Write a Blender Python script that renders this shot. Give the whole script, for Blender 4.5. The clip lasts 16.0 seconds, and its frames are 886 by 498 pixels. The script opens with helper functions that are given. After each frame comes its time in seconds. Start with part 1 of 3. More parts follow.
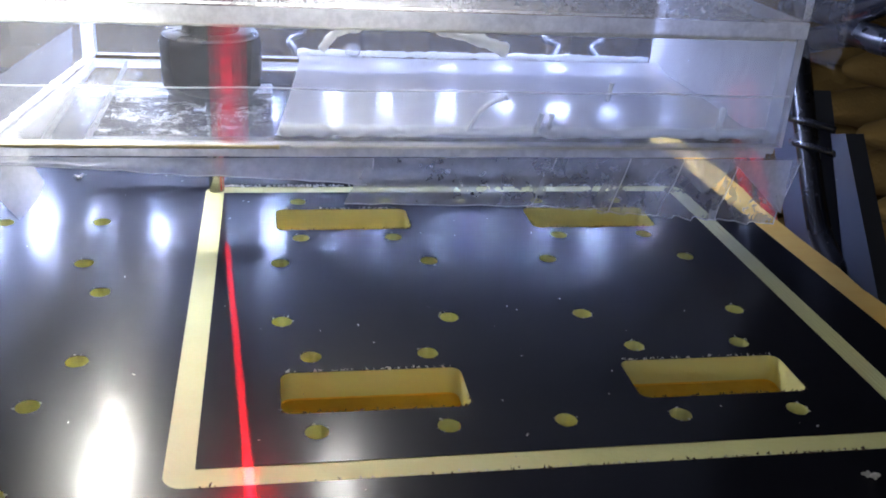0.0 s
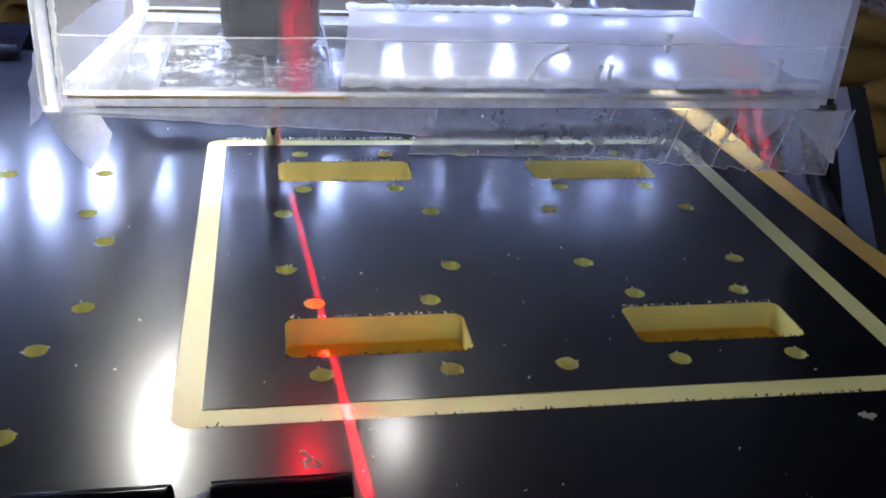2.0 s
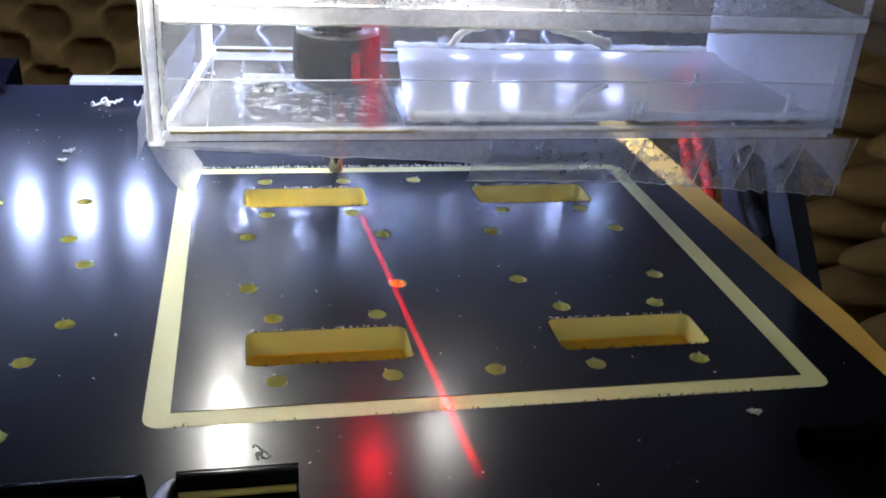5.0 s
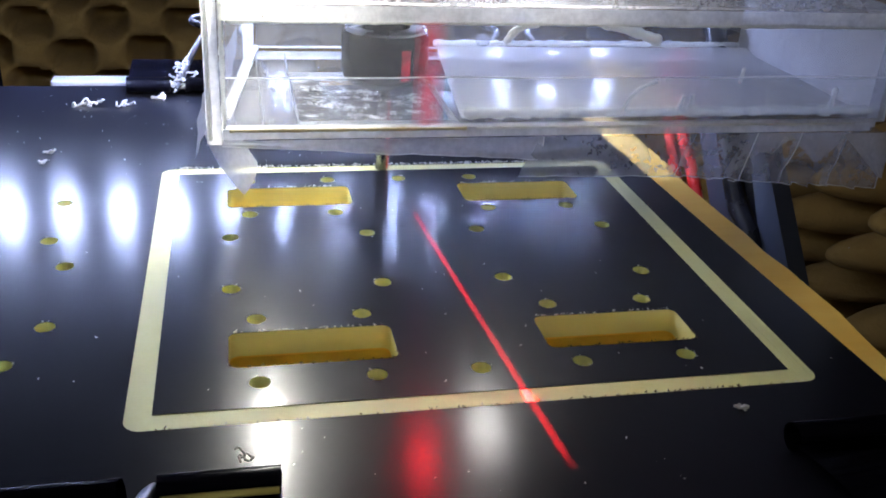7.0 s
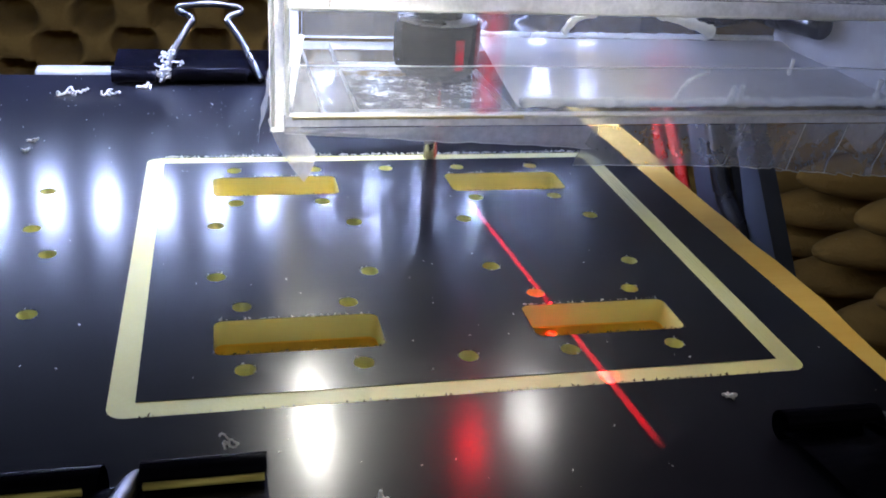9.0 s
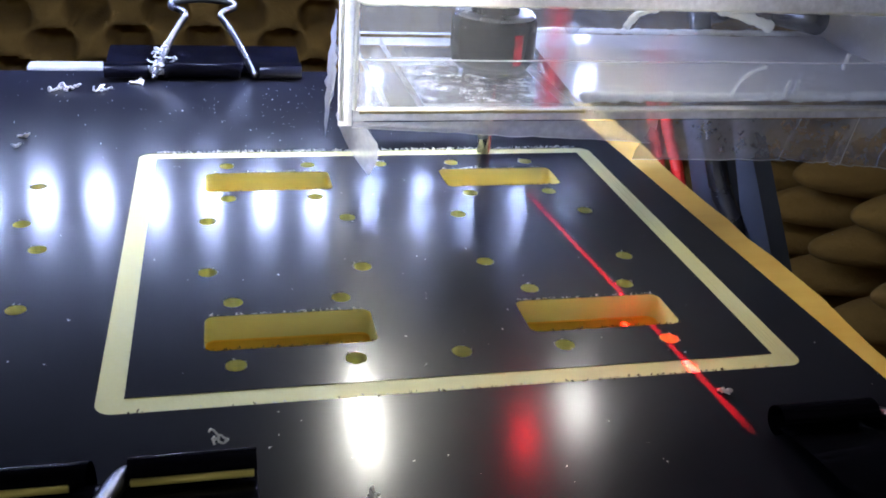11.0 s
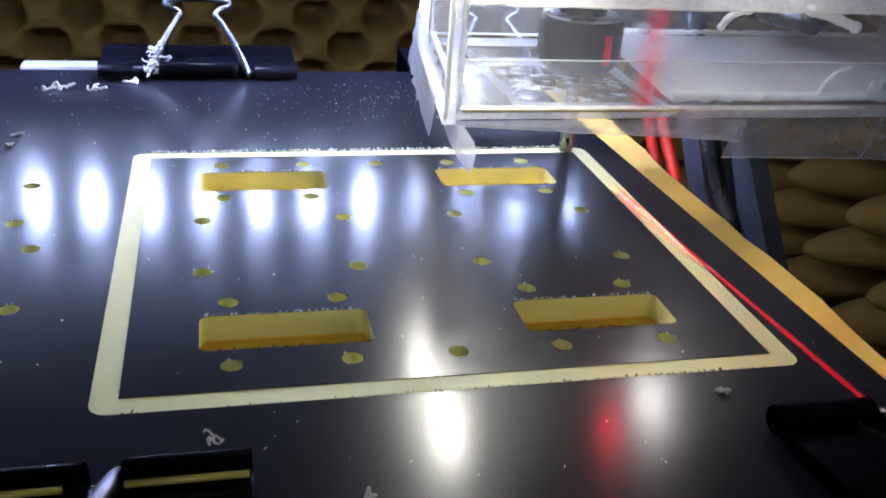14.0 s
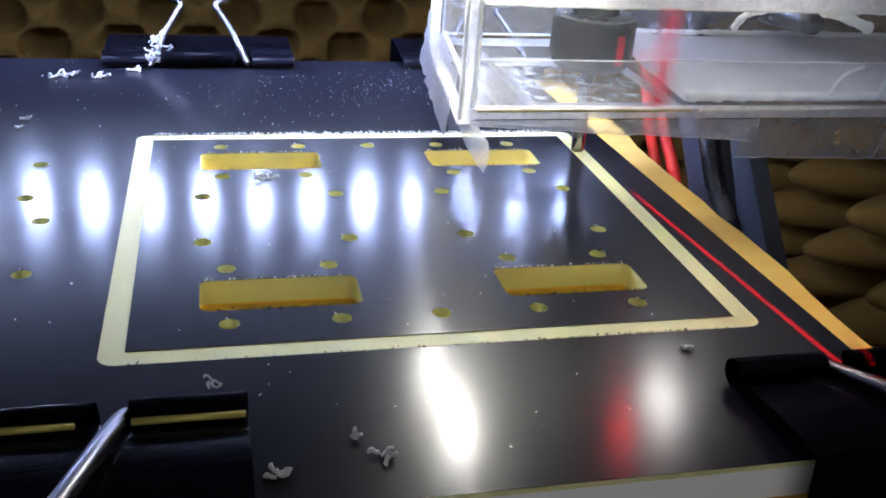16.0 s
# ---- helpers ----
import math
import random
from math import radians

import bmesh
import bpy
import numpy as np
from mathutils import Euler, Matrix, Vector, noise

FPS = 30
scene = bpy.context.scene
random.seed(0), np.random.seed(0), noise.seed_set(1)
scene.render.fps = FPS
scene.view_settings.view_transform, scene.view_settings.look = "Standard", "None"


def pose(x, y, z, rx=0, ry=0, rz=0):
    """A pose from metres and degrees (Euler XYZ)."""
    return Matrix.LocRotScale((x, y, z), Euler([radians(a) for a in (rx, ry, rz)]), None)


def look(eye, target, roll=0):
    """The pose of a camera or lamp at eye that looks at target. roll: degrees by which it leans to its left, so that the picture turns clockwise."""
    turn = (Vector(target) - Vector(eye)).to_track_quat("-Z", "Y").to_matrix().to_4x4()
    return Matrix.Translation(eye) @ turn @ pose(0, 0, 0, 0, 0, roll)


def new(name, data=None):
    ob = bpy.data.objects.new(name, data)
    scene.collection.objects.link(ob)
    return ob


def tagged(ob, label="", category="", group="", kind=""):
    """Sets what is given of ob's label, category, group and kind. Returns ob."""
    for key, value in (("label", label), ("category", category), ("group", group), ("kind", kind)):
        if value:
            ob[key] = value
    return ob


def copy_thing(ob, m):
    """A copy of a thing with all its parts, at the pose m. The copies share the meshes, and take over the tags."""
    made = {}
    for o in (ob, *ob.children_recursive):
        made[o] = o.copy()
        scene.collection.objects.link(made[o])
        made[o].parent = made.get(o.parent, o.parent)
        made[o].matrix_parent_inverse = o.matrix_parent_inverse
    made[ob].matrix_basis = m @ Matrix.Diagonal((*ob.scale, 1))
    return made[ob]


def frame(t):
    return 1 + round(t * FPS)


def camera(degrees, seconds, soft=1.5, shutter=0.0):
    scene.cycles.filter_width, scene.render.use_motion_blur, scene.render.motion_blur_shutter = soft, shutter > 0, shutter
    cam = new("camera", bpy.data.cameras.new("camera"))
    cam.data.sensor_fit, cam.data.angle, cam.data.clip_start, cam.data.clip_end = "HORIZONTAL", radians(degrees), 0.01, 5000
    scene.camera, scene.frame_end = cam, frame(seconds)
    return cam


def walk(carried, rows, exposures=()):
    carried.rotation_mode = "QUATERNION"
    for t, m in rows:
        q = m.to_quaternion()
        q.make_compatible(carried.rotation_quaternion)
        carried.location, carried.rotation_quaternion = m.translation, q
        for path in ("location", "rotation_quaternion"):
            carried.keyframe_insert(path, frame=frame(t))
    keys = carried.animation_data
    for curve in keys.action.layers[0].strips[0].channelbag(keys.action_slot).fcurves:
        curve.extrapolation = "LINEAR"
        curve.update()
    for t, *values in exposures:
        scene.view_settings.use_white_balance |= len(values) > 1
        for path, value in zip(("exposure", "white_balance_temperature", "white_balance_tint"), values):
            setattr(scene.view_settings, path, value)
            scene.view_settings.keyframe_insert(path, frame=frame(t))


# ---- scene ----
cam = camera(50.22, 16.0, soft=1.8)
PATH = [
    (0.0, look((0.00977, -0.09813, 0.07537), (0.04539, 0.08022, -0.00785), 3.894)),
    (0.5, look((0.00989, -0.09672, 0.07534), (0.04535, 0.08164, -0.00792), 3.797)),
    (1.0, look((0.00973, -0.09666, 0.07469), (0.04509, 0.08168, -0.00864), 3.929)),
    (1.5, look((0.01015, -0.09786, 0.07281), (0.04514, 0.07957, -0.01260), 3.774)),
    (2.0, look((0.00920, -0.10014, 0.07331), (0.04467, 0.07498, -0.01654), 3.855)),
    (2.5, look((0.00912, -0.11474, 0.07967), (0.04388, 0.06040, -0.01044), 3.561)),
    (3.0, look((0.01047, -0.11827, 0.08316), (0.04458, 0.05735, -0.00625), 3.419)),
    (3.5, look((0.01083, -0.11825, 0.08292), (0.04511, 0.05797, -0.00524), 3.490)),
    (4.0, look((0.01175, -0.11806, 0.08296), (0.04682, 0.05838, -0.00446), 3.513)),
    (4.2, look((0.01208, -0.11770, 0.08238), (0.04834, 0.05886, -0.00430), 3.664)),
    (6.5, look((0.01296, -0.11602, 0.08223), (0.05407, 0.05929, -0.00481), 3.602)),
    (7.0, look((0.01355, -0.11567, 0.08151), (0.05494, 0.05978, -0.00510), 3.561)),
    (7.5, look((0.01388, -0.11512, 0.08104), (0.05585, 0.06021, -0.00554), 3.667)),
    (8.0, look((0.01373, -0.11528, 0.08057), (0.05650, 0.05979, -0.00616), 3.856)),
    (8.5, look((0.01357, -0.11544, 0.08010), (0.05714, 0.05936, -0.00678), 4.045)),
    (11.0, look((0.01456, -0.11460, 0.07838), (0.05918, 0.05984, -0.00868), 4.164)),
    (11.5, look((0.01421, -0.11525, 0.07864), (0.05895, 0.05916, -0.00843), 4.205)),
    (12.0, look((0.01399, -0.11582, 0.07912), (0.05890, 0.05844, -0.00815), 4.180)),
    (12.5, look((0.01462, -0.11476, 0.07841), (0.05920, 0.05961, -0.00883), 4.192)),
    (13.0, look((0.01460, -0.11485, 0.07856), (0.05941, 0.05947, -0.00866), 4.158)),
    (13.5, look((0.01480, -0.11435, 0.07823), (0.05973, 0.05997, -0.00892), 4.183)),
    (14.0, look((0.01446, -0.11389, 0.07769), (0.06016, 0.06044, -0.00905), 4.312)),
    (16.0, look((0.01446, -0.11389, 0.07769), (0.06016, 0.06044, -0.00905), 4.312)),
]
walk(cam, PATH, [(0.0, 0.50), (4.2, 0.36), (5.4, 0.06), (6.3, -0.24), (6.5, -0.18), (7.0, 0.23), (7.4, 0.30), (16.0, 0.27)])

# ---- world ----
world = bpy.data.worlds.new("world")
scene.world = world
world.use_nodes = True
world.node_tree.nodes["Background"].inputs[0].default_value = (0.68, 0.66, 0.64, 1)
world.node_tree.nodes["Background"].inputs[1].default_value = 0.72

MM = 0.001
LED_POWER, LAMP_POWER, LASER_POWER = 320.0, 380.0, 135.0
DIODE_POWER = 6.0e7
FEED = 7.4                    # travel of the spindle, mm a second


# ---- materials ----
def nodes_of(name):
    m = bpy.data.materials.new(name)
    m.use_nodes = True
    t = m.node_tree
    return m, t, t.nodes["Principled BSDF"], t.nodes["Material Output"]


def noise_node(t, scale, detail=4.0, rough=0.55, stretch=None):
    co = t.nodes.new("ShaderNodeTexCoord")
    n = t.nodes.new("ShaderNodeTexNoise")
    n.inputs["Scale"].default_value = scale
    n.inputs["Detail"].default_value = detail
    n.inputs["Roughness"].default_value = rough
    out = co.outputs["Object"]
    if stretch:
        mp = t.nodes.new("ShaderNodeMapping")
        mp.inputs["Scale"].default_value = stretch
        t.links.new(out, mp.inputs["Vector"])
        out = mp.outputs["Vector"]
    t.links.new(out, n.inputs["Vector"])
    return n.outputs["Fac"]


def ramp(t, fac, lo, hi, a, b):
    r = t.nodes.new("ShaderNodeMapRange")
    r.inputs["From Min"].default_value, r.inputs["From Max"].default_value = lo, hi
    r.inputs["To Min"].default_value, r.inputs["To Max"].default_value = a, b
    t.links.new(fac, r.inputs["Value"])
    return r.outputs["Result"]


def blend(t, fac, a, b):
    mx = t.nodes.new("ShaderNodeMix")
    mx.data_type = "RGBA"
    for sock, v in ((mx.inputs[6], a), (mx.inputs[7], b)):
        if isinstance(v, tuple):
            sock.default_value = (*v, 1)
        else:
            t.links.new(v, sock)
    t.links.new(fac, mx.inputs[0])
    return mx.outputs[2]


def surface(name, base, second, rough=0.5, metal=0.0, coarse=60.0, fine=900.0, bump=0.2, depth=0.0002,
            stretch=None, rough_var=0.1, coat=0.0, ior=1.5, coat_rough=0.1, drawn=0.0, depth_glow=0.0):
    """A surface with colour varying at two scales, fine relief and uneven gloss."""
    m, t, p, out = nodes_of(name)
    big, small = noise_node(t, coarse, 4, 0.6, stretch), noise_node(t, fine, 3, 0.6, stretch)
    add = t.nodes.new("ShaderNodeMath")
    add.operation = "MULTIPLY_ADD"
    add.inputs[1].default_value = 0.45
    t.links.new(small, add.inputs[0])
    t.links.new(ramp(t, big, 0.3, 0.7, 0.0, 0.55), add.inputs[2])
    t.links.new(blend(t, add.outputs[0], base, second), p.inputs["Base Color"])
    t.links.new(ramp(t, big, 0.3, 0.7, rough - rough_var, rough + rough_var), p.inputs["Roughness"])
    p.inputs["Metallic"].default_value = metal
    p.inputs["IOR"].default_value = ior
    p.inputs["Coat Weight"].default_value = coat
    p.inputs["Coat Roughness"].default_value = coat_rough
    p.inputs["Coat IOR"].default_value = 1.35
    if drawn:                 # rolled along y: highlights stretch that way
        along = t.nodes.new("ShaderNodeCombineXYZ")
        along.inputs[1].default_value = 0.4
        t.links.new(along.outputs[0], p.inputs["Tangent"])
        p.inputs["Anisotropic"].default_value = drawn
    if depth_glow:            # light seeps sideways through the plastic
        p.subsurface_method = "BURLEY"
        p.inputs["Subsurface Weight"].default_value = 0.7
        p.inputs["Subsurface Radius"].default_value = (1.0, 0.8, 0.45)
        p.inputs["Subsurface Scale"].default_value = depth_glow
    if bump:
        b = t.nodes.new("ShaderNodeBump")
        b.inputs["Strength"].default_value = bump
        b.inputs["Distance"].default_value = depth
        t.links.new(small, b.inputs["Height"])
        t.links.new(b.outputs["Normal"], p.inputs["Normal"])
    return m


def clear_sheet(name, haze_lo, haze_hi, tint=(0.93, 0.94, 0.96), white=(0.93, 0.93, 0.95), scale=70.0, fine=700.0,
                rough=0.12, bump=0.15, spread=(0.35, 0.7), see=0.5, stretch=None, gloss=0.8, forward=0.0):
    """Scratched clear plastic: it lets light through, scatters part of it in its haze, and shines."""
    m, t, p, out = nodes_of(name)
    t.nodes.remove(p)
    big, small = noise_node(t, scale, 5, 0.65, stretch), noise_node(t, fine, 3, 0.6, stretch)
    mul = t.nodes.new("ShaderNodeMath")
    mul.operation = "MULTIPLY_ADD"
    mul.inputs[1].default_value = 0.4
    t.links.new(small, mul.inputs[0])
    t.links.new(ramp(t, big, 0.0, 1.0, 0.0, 0.6), mul.inputs[2])
    fac = ramp(t, mul.outputs[0], spread[0], spread[1], haze_lo, haze_hi)
    clear = t.nodes.new("ShaderNodeBsdfTransparent")
    clear.inputs["Color"].default_value = (*tint, 1)
    dif, tra = t.nodes.new("ShaderNodeBsdfDiffuse"), t.nodes.new("ShaderNodeBsdfTranslucent")
    for n in (dif, tra):
        n.inputs["Color"].default_value = (*white, 1)
    scat = t.nodes.new("ShaderNodeMixShader")
    scat.inputs[0].default_value = see
    t.links.new(dif.outputs[0], scat.inputs[1])
    if forward:               # part of the haze only blurs what passes through
        blur, mid = t.nodes.new("ShaderNodeBsdfRefraction"), t.nodes.new("ShaderNodeMixShader")
        blur.inputs["Color"].default_value = (*white, 1)
        blur.inputs["Roughness"].default_value = 0.4
        blur.inputs["IOR"].default_value = 1.25
        mid.inputs[0].default_value = forward
        t.links.new(tra.outputs[0], mid.inputs[1])
        t.links.new(blur.outputs[0], mid.inputs[2])
        t.links.new(mid.outputs[0], scat.inputs[2])
    else:
        t.links.new(tra.outputs[0], scat.inputs[2])
    body = t.nodes.new("ShaderNodeMixShader")
    t.links.new(fac, body.inputs[0])
    t.links.new(clear.outputs[0], body.inputs[1])
    t.links.new(scat.outputs[0], body.inputs[2])
    gl = t.nodes.new("ShaderNodeBsdfGlossy")
    gl.inputs["Roughness"].default_value = rough
    lw, pw, sc = t.nodes.new("ShaderNodeLayerWeight"), t.nodes.new("ShaderNodeMath"), t.nodes.new("ShaderNodeMath")
    lw.inputs["Blend"].default_value = 0.5
    pw.operation, sc.operation = "POWER", "MULTIPLY_ADD"
    pw.inputs[1].default_value = 5.0
    sc.inputs[1].default_value, sc.inputs[2].default_value = gloss, 0.03 * min(1.0, gloss * 1.5)
    t.links.new(lw.outputs["Facing"], pw.inputs[0])
    t.links.new(pw.outputs[0], sc.inputs[0])
    b = t.nodes.new("ShaderNodeBump")
    b.inputs["Strength"].default_value = bump
    b.inputs["Distance"].default_value = 0.0006
    t.links.new(big, b.inputs["Height"])
    t.links.new(b.outputs["Normal"], gl.inputs["Normal"])
    mix = t.nodes.new("ShaderNodeMixShader")
    t.links.new(sc.outputs[0], mix.inputs[0])
    t.links.new(body.outputs[0], mix.inputs[1])
    t.links.new(gl.outputs[0], mix.inputs[2])
    t.links.new(mix.outputs[0], out.inputs["Surface"])
    return m


def glowing(name, colour, strength):
    m, t, p, out = nodes_of(name)
    p.inputs["Base Color"].default_value = (0.02, 0.02, 0.02, 1)
    p.inputs["Roughness"].default_value = 0.7
    p.inputs["Emission Color"].default_value = (*colour, 1)
    p.inputs["Emission Strength"].default_value = strength
    return m


BLACK = surface("black_sheet", (0.0055, 0.0060, 0.0095), (0.0095, 0.0102, 0.0155), 0.185, coarse=35, fine=2400, bump=0.10, depth=0.00003, rough_var=0.014, ior=1.27, coat=0.30, coat_rough=0.29, drawn=0.35)
CORE = surface("yellow_core", (0.68, 0.655, 0.27), (0.76, 0.745, 0.40), 0.5, coarse=90, fine=1600, bump=0.25, depth=0.0002, depth_glow=0.0022)
CHAR = surface("scorched_core", (0.90, 0.60, 0.08), (0.74, 0.43, 0.05), 0.5, coarse=300, fine=1800, bump=0.3)
SOOT = surface("scorched_crumbs", (0.05, 0.03, 0.012), (0.14, 0.09, 0.03), 0.6, coarse=300, fine=2000)
WOOD = surface("pale_plywood", (0.78, 0.42, 0.055), (0.90, 0.62, 0.15), 0.6, coarse=110, fine=500, bump=0.3, stretch=(0.14, 1, 1))
CLIP = surface("black_clip_steel", (0.003, 0.003, 0.006), (0.006, 0.006, 0.010), 0.16, coarse=80, fine=1500, bump=0.06, depth=0.0001, rough_var=0.04, ior=1.15)
CHROME = surface("bright_wire", (0.15, 0.15, 0.155), (0.08, 0.08, 0.085), 0.30, 1.0, bump=0.05, rough_var=0.05)
BRASS = surface("brassy_yellow_steel", (0.78, 0.68, 0.20), (0.60, 0.52, 0.15), 0.4, 0.2, bump=0.1)
STEEL = surface("tool_steel", (0.42, 0.42, 0.44), (0.3, 0.3, 0.32), 0.28, 1.0, bump=0.1)
NUT = surface("blackened_nut", (0.002, 0.002, 0.0025), (0.004, 0.004, 0.005), 0.13, coarse=120, fine=1500, bump=0.03, rough_var=0.05, ior=1.12)
FOAM = surface("brown_foam", (0.23, 0.125, 0.022), (0.37, 0.215, 0.044), 0.95, coarse=35, fine=450, bump=0.5, depth=0.0012, rough_var=0.03)
DARK = surface("dark_panel", (0.02, 0.02, 0.022), (0.035, 0.035, 0.038), 0.6, coarse=10, fine=300)
RAIL = surface("grey_painted_rail", (0.04, 0.045, 0.06), (0.06, 0.067, 0.085), 0.42, coarse=40, fine=900, bump=0.1)
CABLE = surface("black_cable", (0.008, 0.008, 0.01), (0.016, 0.016, 0.018), 0.25, coarse=80, fine=900, bump=0.1)
RED = surface("red_wire_jacket", (0.62, 0.02, 0.015), (0.75, 0.05, 0.03), 0.35, coarse=80, fine=900, bump=0.1)
ALU = surface("bare_aluminium", (0.75, 0.75, 0.77), (0.6, 0.6, 0.62), 0.35, 0.6, coarse=50, fine=1200, bump=0.15)
SHAVING = surface("pale_shaving", (0.50, 0.50, 0.50), (0.66, 0.66, 0.65), 0.5, coarse=300, fine=2000, bump=0.2)

OLDGLUE = surface("yellowed_glue", (0.45, 0.36, 0.16), (0.68, 0.62, 0.42), 0.4, coarse=150, fine=900, bump=0.3)
WHITECORE = surface("white_foam_board", (0.82, 0.83, 0.85), (0.74, 0.75, 0.77), 0.6, coarse=60, fine=900, bump=0.2)
DARKWIRE = surface("blackened_wire", (0.05, 0.05, 0.055), (0.03, 0.03, 0.032), 0.35, 1.0, bump=0.05)
ACRYLIC = clear_sheet("scratched_acrylic", 0.018, 0.08)
PLATE = clear_sheet("scuffed_plate", 0.09, 0.20, scale=50, rough=0.12, gloss=0.14, see=0.82, forward=0.88)
MILKY = clear_sheet("milky_acrylic", 0.42, 0.62, scale=50, rough=0.12, gloss=0.14, see=0.5)
HAZY = clear_sheet("hazy_acrylic", 0.12, 0.27, scale=50, rough=0.12, gloss=0.14, see=0.7, forward=0.6)
FROST = clear_sheet("frosted_acrylic", 0.2, 0.5, scale=90, fine=1200, rough=0.3, bump=0.4)
UPPER = clear_sheet("scuffed_acrylic", 0.12, 0.34, scale=80, fine=1100, rough=0.3, bump=0.3, gloss=0.3)
EDGE = clear_sheet("sawn_acrylic_edge", 0.55, 0.9, scale=150, rough=0.35, white=(0.94, 0.94, 0.94), gloss=0.4)
DUSTY = clear_sheet("dusty_acrylic", 0.03, 0.75, scale=230, fine=2800, spread=(0.515, 0.60), gloss=0.08)
TAPE = clear_sheet("white_packing_tape", 0.36, 0.58, scale=40, rough=0.1, bump=0.5, see=0.55, gloss=0.08)
FLOORTAPE = clear_sheet("whitened_floor_tape", 0.56, 0.78, scale=40, rough=0.1, bump=0.4, see=0.52, gloss=0.12, forward=0.8)
FILM = clear_sheet("clear_packing_film", 0.07, 0.24, scale=60, rough=0.1, bump=0.9)
FLAP = clear_sheet("creased_packing_film", 0.17, 0.34, scale=45, fine=500, rough=0.14, bump=0.3, spread=(0.25, 0.75), gloss=0.25)
GLUE = clear_sheet("silicone_bead", 0.75, 0.95, white=(0.92, 0.92, 0.88), scale=120, rough=0.3, see=0.5)
LED = glowing("led_chip", (0.46, 0.565, 1.0), LED_POWER)
LAMP = glowing("lamp_lens", (1.0, 0.97, 0.86), LAMP_POWER)
LAMPDIM = glowing("dim_lamp_lens", (1.0, 0.96, 0.9), 0.34 * LAMP_POWER)
DIODE = glowing("laser_diode", (1.0, 0.004, 0.012), DIODE_POWER)
REDLENS = glowing("laser_lens", (1.0, 0.01, 0.03), LASER_POWER)


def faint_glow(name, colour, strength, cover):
    """Emissive see-through film that stands in for laser light scattered by plastic and metal."""
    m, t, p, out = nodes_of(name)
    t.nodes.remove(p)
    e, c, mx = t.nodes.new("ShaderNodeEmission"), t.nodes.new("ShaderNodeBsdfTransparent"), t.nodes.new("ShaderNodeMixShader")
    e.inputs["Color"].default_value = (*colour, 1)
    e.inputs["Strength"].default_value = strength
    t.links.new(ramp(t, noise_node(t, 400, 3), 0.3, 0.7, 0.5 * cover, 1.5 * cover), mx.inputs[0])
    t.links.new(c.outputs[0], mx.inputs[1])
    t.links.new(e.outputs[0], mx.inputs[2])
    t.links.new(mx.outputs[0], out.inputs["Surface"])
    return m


LASERHAZE = faint_glow("painted_laser_haze", (1.0, 0.04, 0.09), 0.9, 0.065)
LASERNUT = faint_glow("painted_laser_nut", (1.0, 0.01, 0.04), 0.8, 0.33)


# ---- mesh helpers (all lengths in millimetres) ----
def part(name, bm, material, parent=None, label="", smooth=False):
    me = bpy.data.meshes.new(name)
    bm.to_mesh(me)
    bm.free()
    for m in (material if isinstance(material, (list, tuple)) else (material,)):
        me.materials.append(m)
    if smooth:
        for p in me.polygons:
            p.use_smooth = True
    ob = new(name, me)
    if parent:
        ob.parent = parent
    if label:
        ob["label"] = label
    return ob


def empty(name, x=0, y=0, z=0, rz=0):
    ob = new(name)
    ob.empty_display_size = 0.01
    ob.matrix_basis = pose(x * MM, y * MM, z * MM, 0, 0, rz)
    return ob


def bm_box(x0, x1, y0, y1, z0, z1, bevel=0.0, bm=None):
    bm = bm or bmesh.new()
    vs = [bm.verts.new((x * MM, y * MM, z * MM)) for x in (x0, x1) for y in (y0, y1) for z in (z0, z1)]
    fs = [bm.faces.new([vs[i] for i in q]) for q in ((0, 1, 3, 2), (4, 6, 7, 5), (0, 4, 5, 1), (2, 3, 7, 6), (0, 2, 6, 4), (1, 5, 7, 3))]
    if bevel:
        es = list({e for f in fs for e in f.edges})
        bmesh.ops.bevel(bm, geom=es, offset=bevel * MM, segments=2, profile=0.6, affect="EDGES")
    return bm


def bm_tube(points, radius, sides=10, bm=None, wobble=0.0, seed=0):
    """A round rod along points; radius one number or one for each point."""
    bm = bm or bmesh.new()
    rng = random.Random(seed)
    pts = [Vector(p) * MM for p in points]
    rings, up = [], Vector((0.13, 0.31, 1)).normalized()
    for i, p in enumerate(pts):
        d = (pts[min(i + 1, len(pts) - 1)] - pts[max(i - 1, 0)]).normalized()
        a = d.cross(up)
        if a.length < 0.05:
            a = d.cross(Vector((1, 0, 0)))
        a.normalize()
        b = d.cross(a)
        r = (radius[i] if isinstance(radius, (list, tuple)) else radius) * MM * (1 + wobble * rng.uniform(-1, 1))
        rings.append([bm.verts.new(p + r * (math.cos(q) * a + math.sin(q) * b)) for q in (2 * math.pi * k / sides for k in range(sides))])
    for u, v in zip(rings, rings[1:]):
        for k in range(sides):
            bm.faces.new((u[k], u[(k + 1) % sides], v[(k + 1) % sides], v[k]))
    bm.faces.new(rings[0][::-1])
    bm.faces.new(rings[-1])
    return bm


def smooth_line(points, n=6):
    """Points of a Catmull-Rom line through the given ones."""
    p = [Vector(points[0])] + [Vector(q) for q in points] + [Vector(points[-1])]
    out = []
    for i in range(1, len(p) - 2):
        for k in range(n):
            t = k / n
            out.append(0.5 * (2 * p[i] + (p[i + 1] - p[i - 1]) * t + (2 * p[i - 1] - 5 * p[i] + 4 * p[i + 1] - p[i + 2]) * t * t
                              + (3 * p[i] - p[i - 1] - 3 * p[i + 1] + p[i + 2]) * t ** 3))
    return out + [p[-2]]


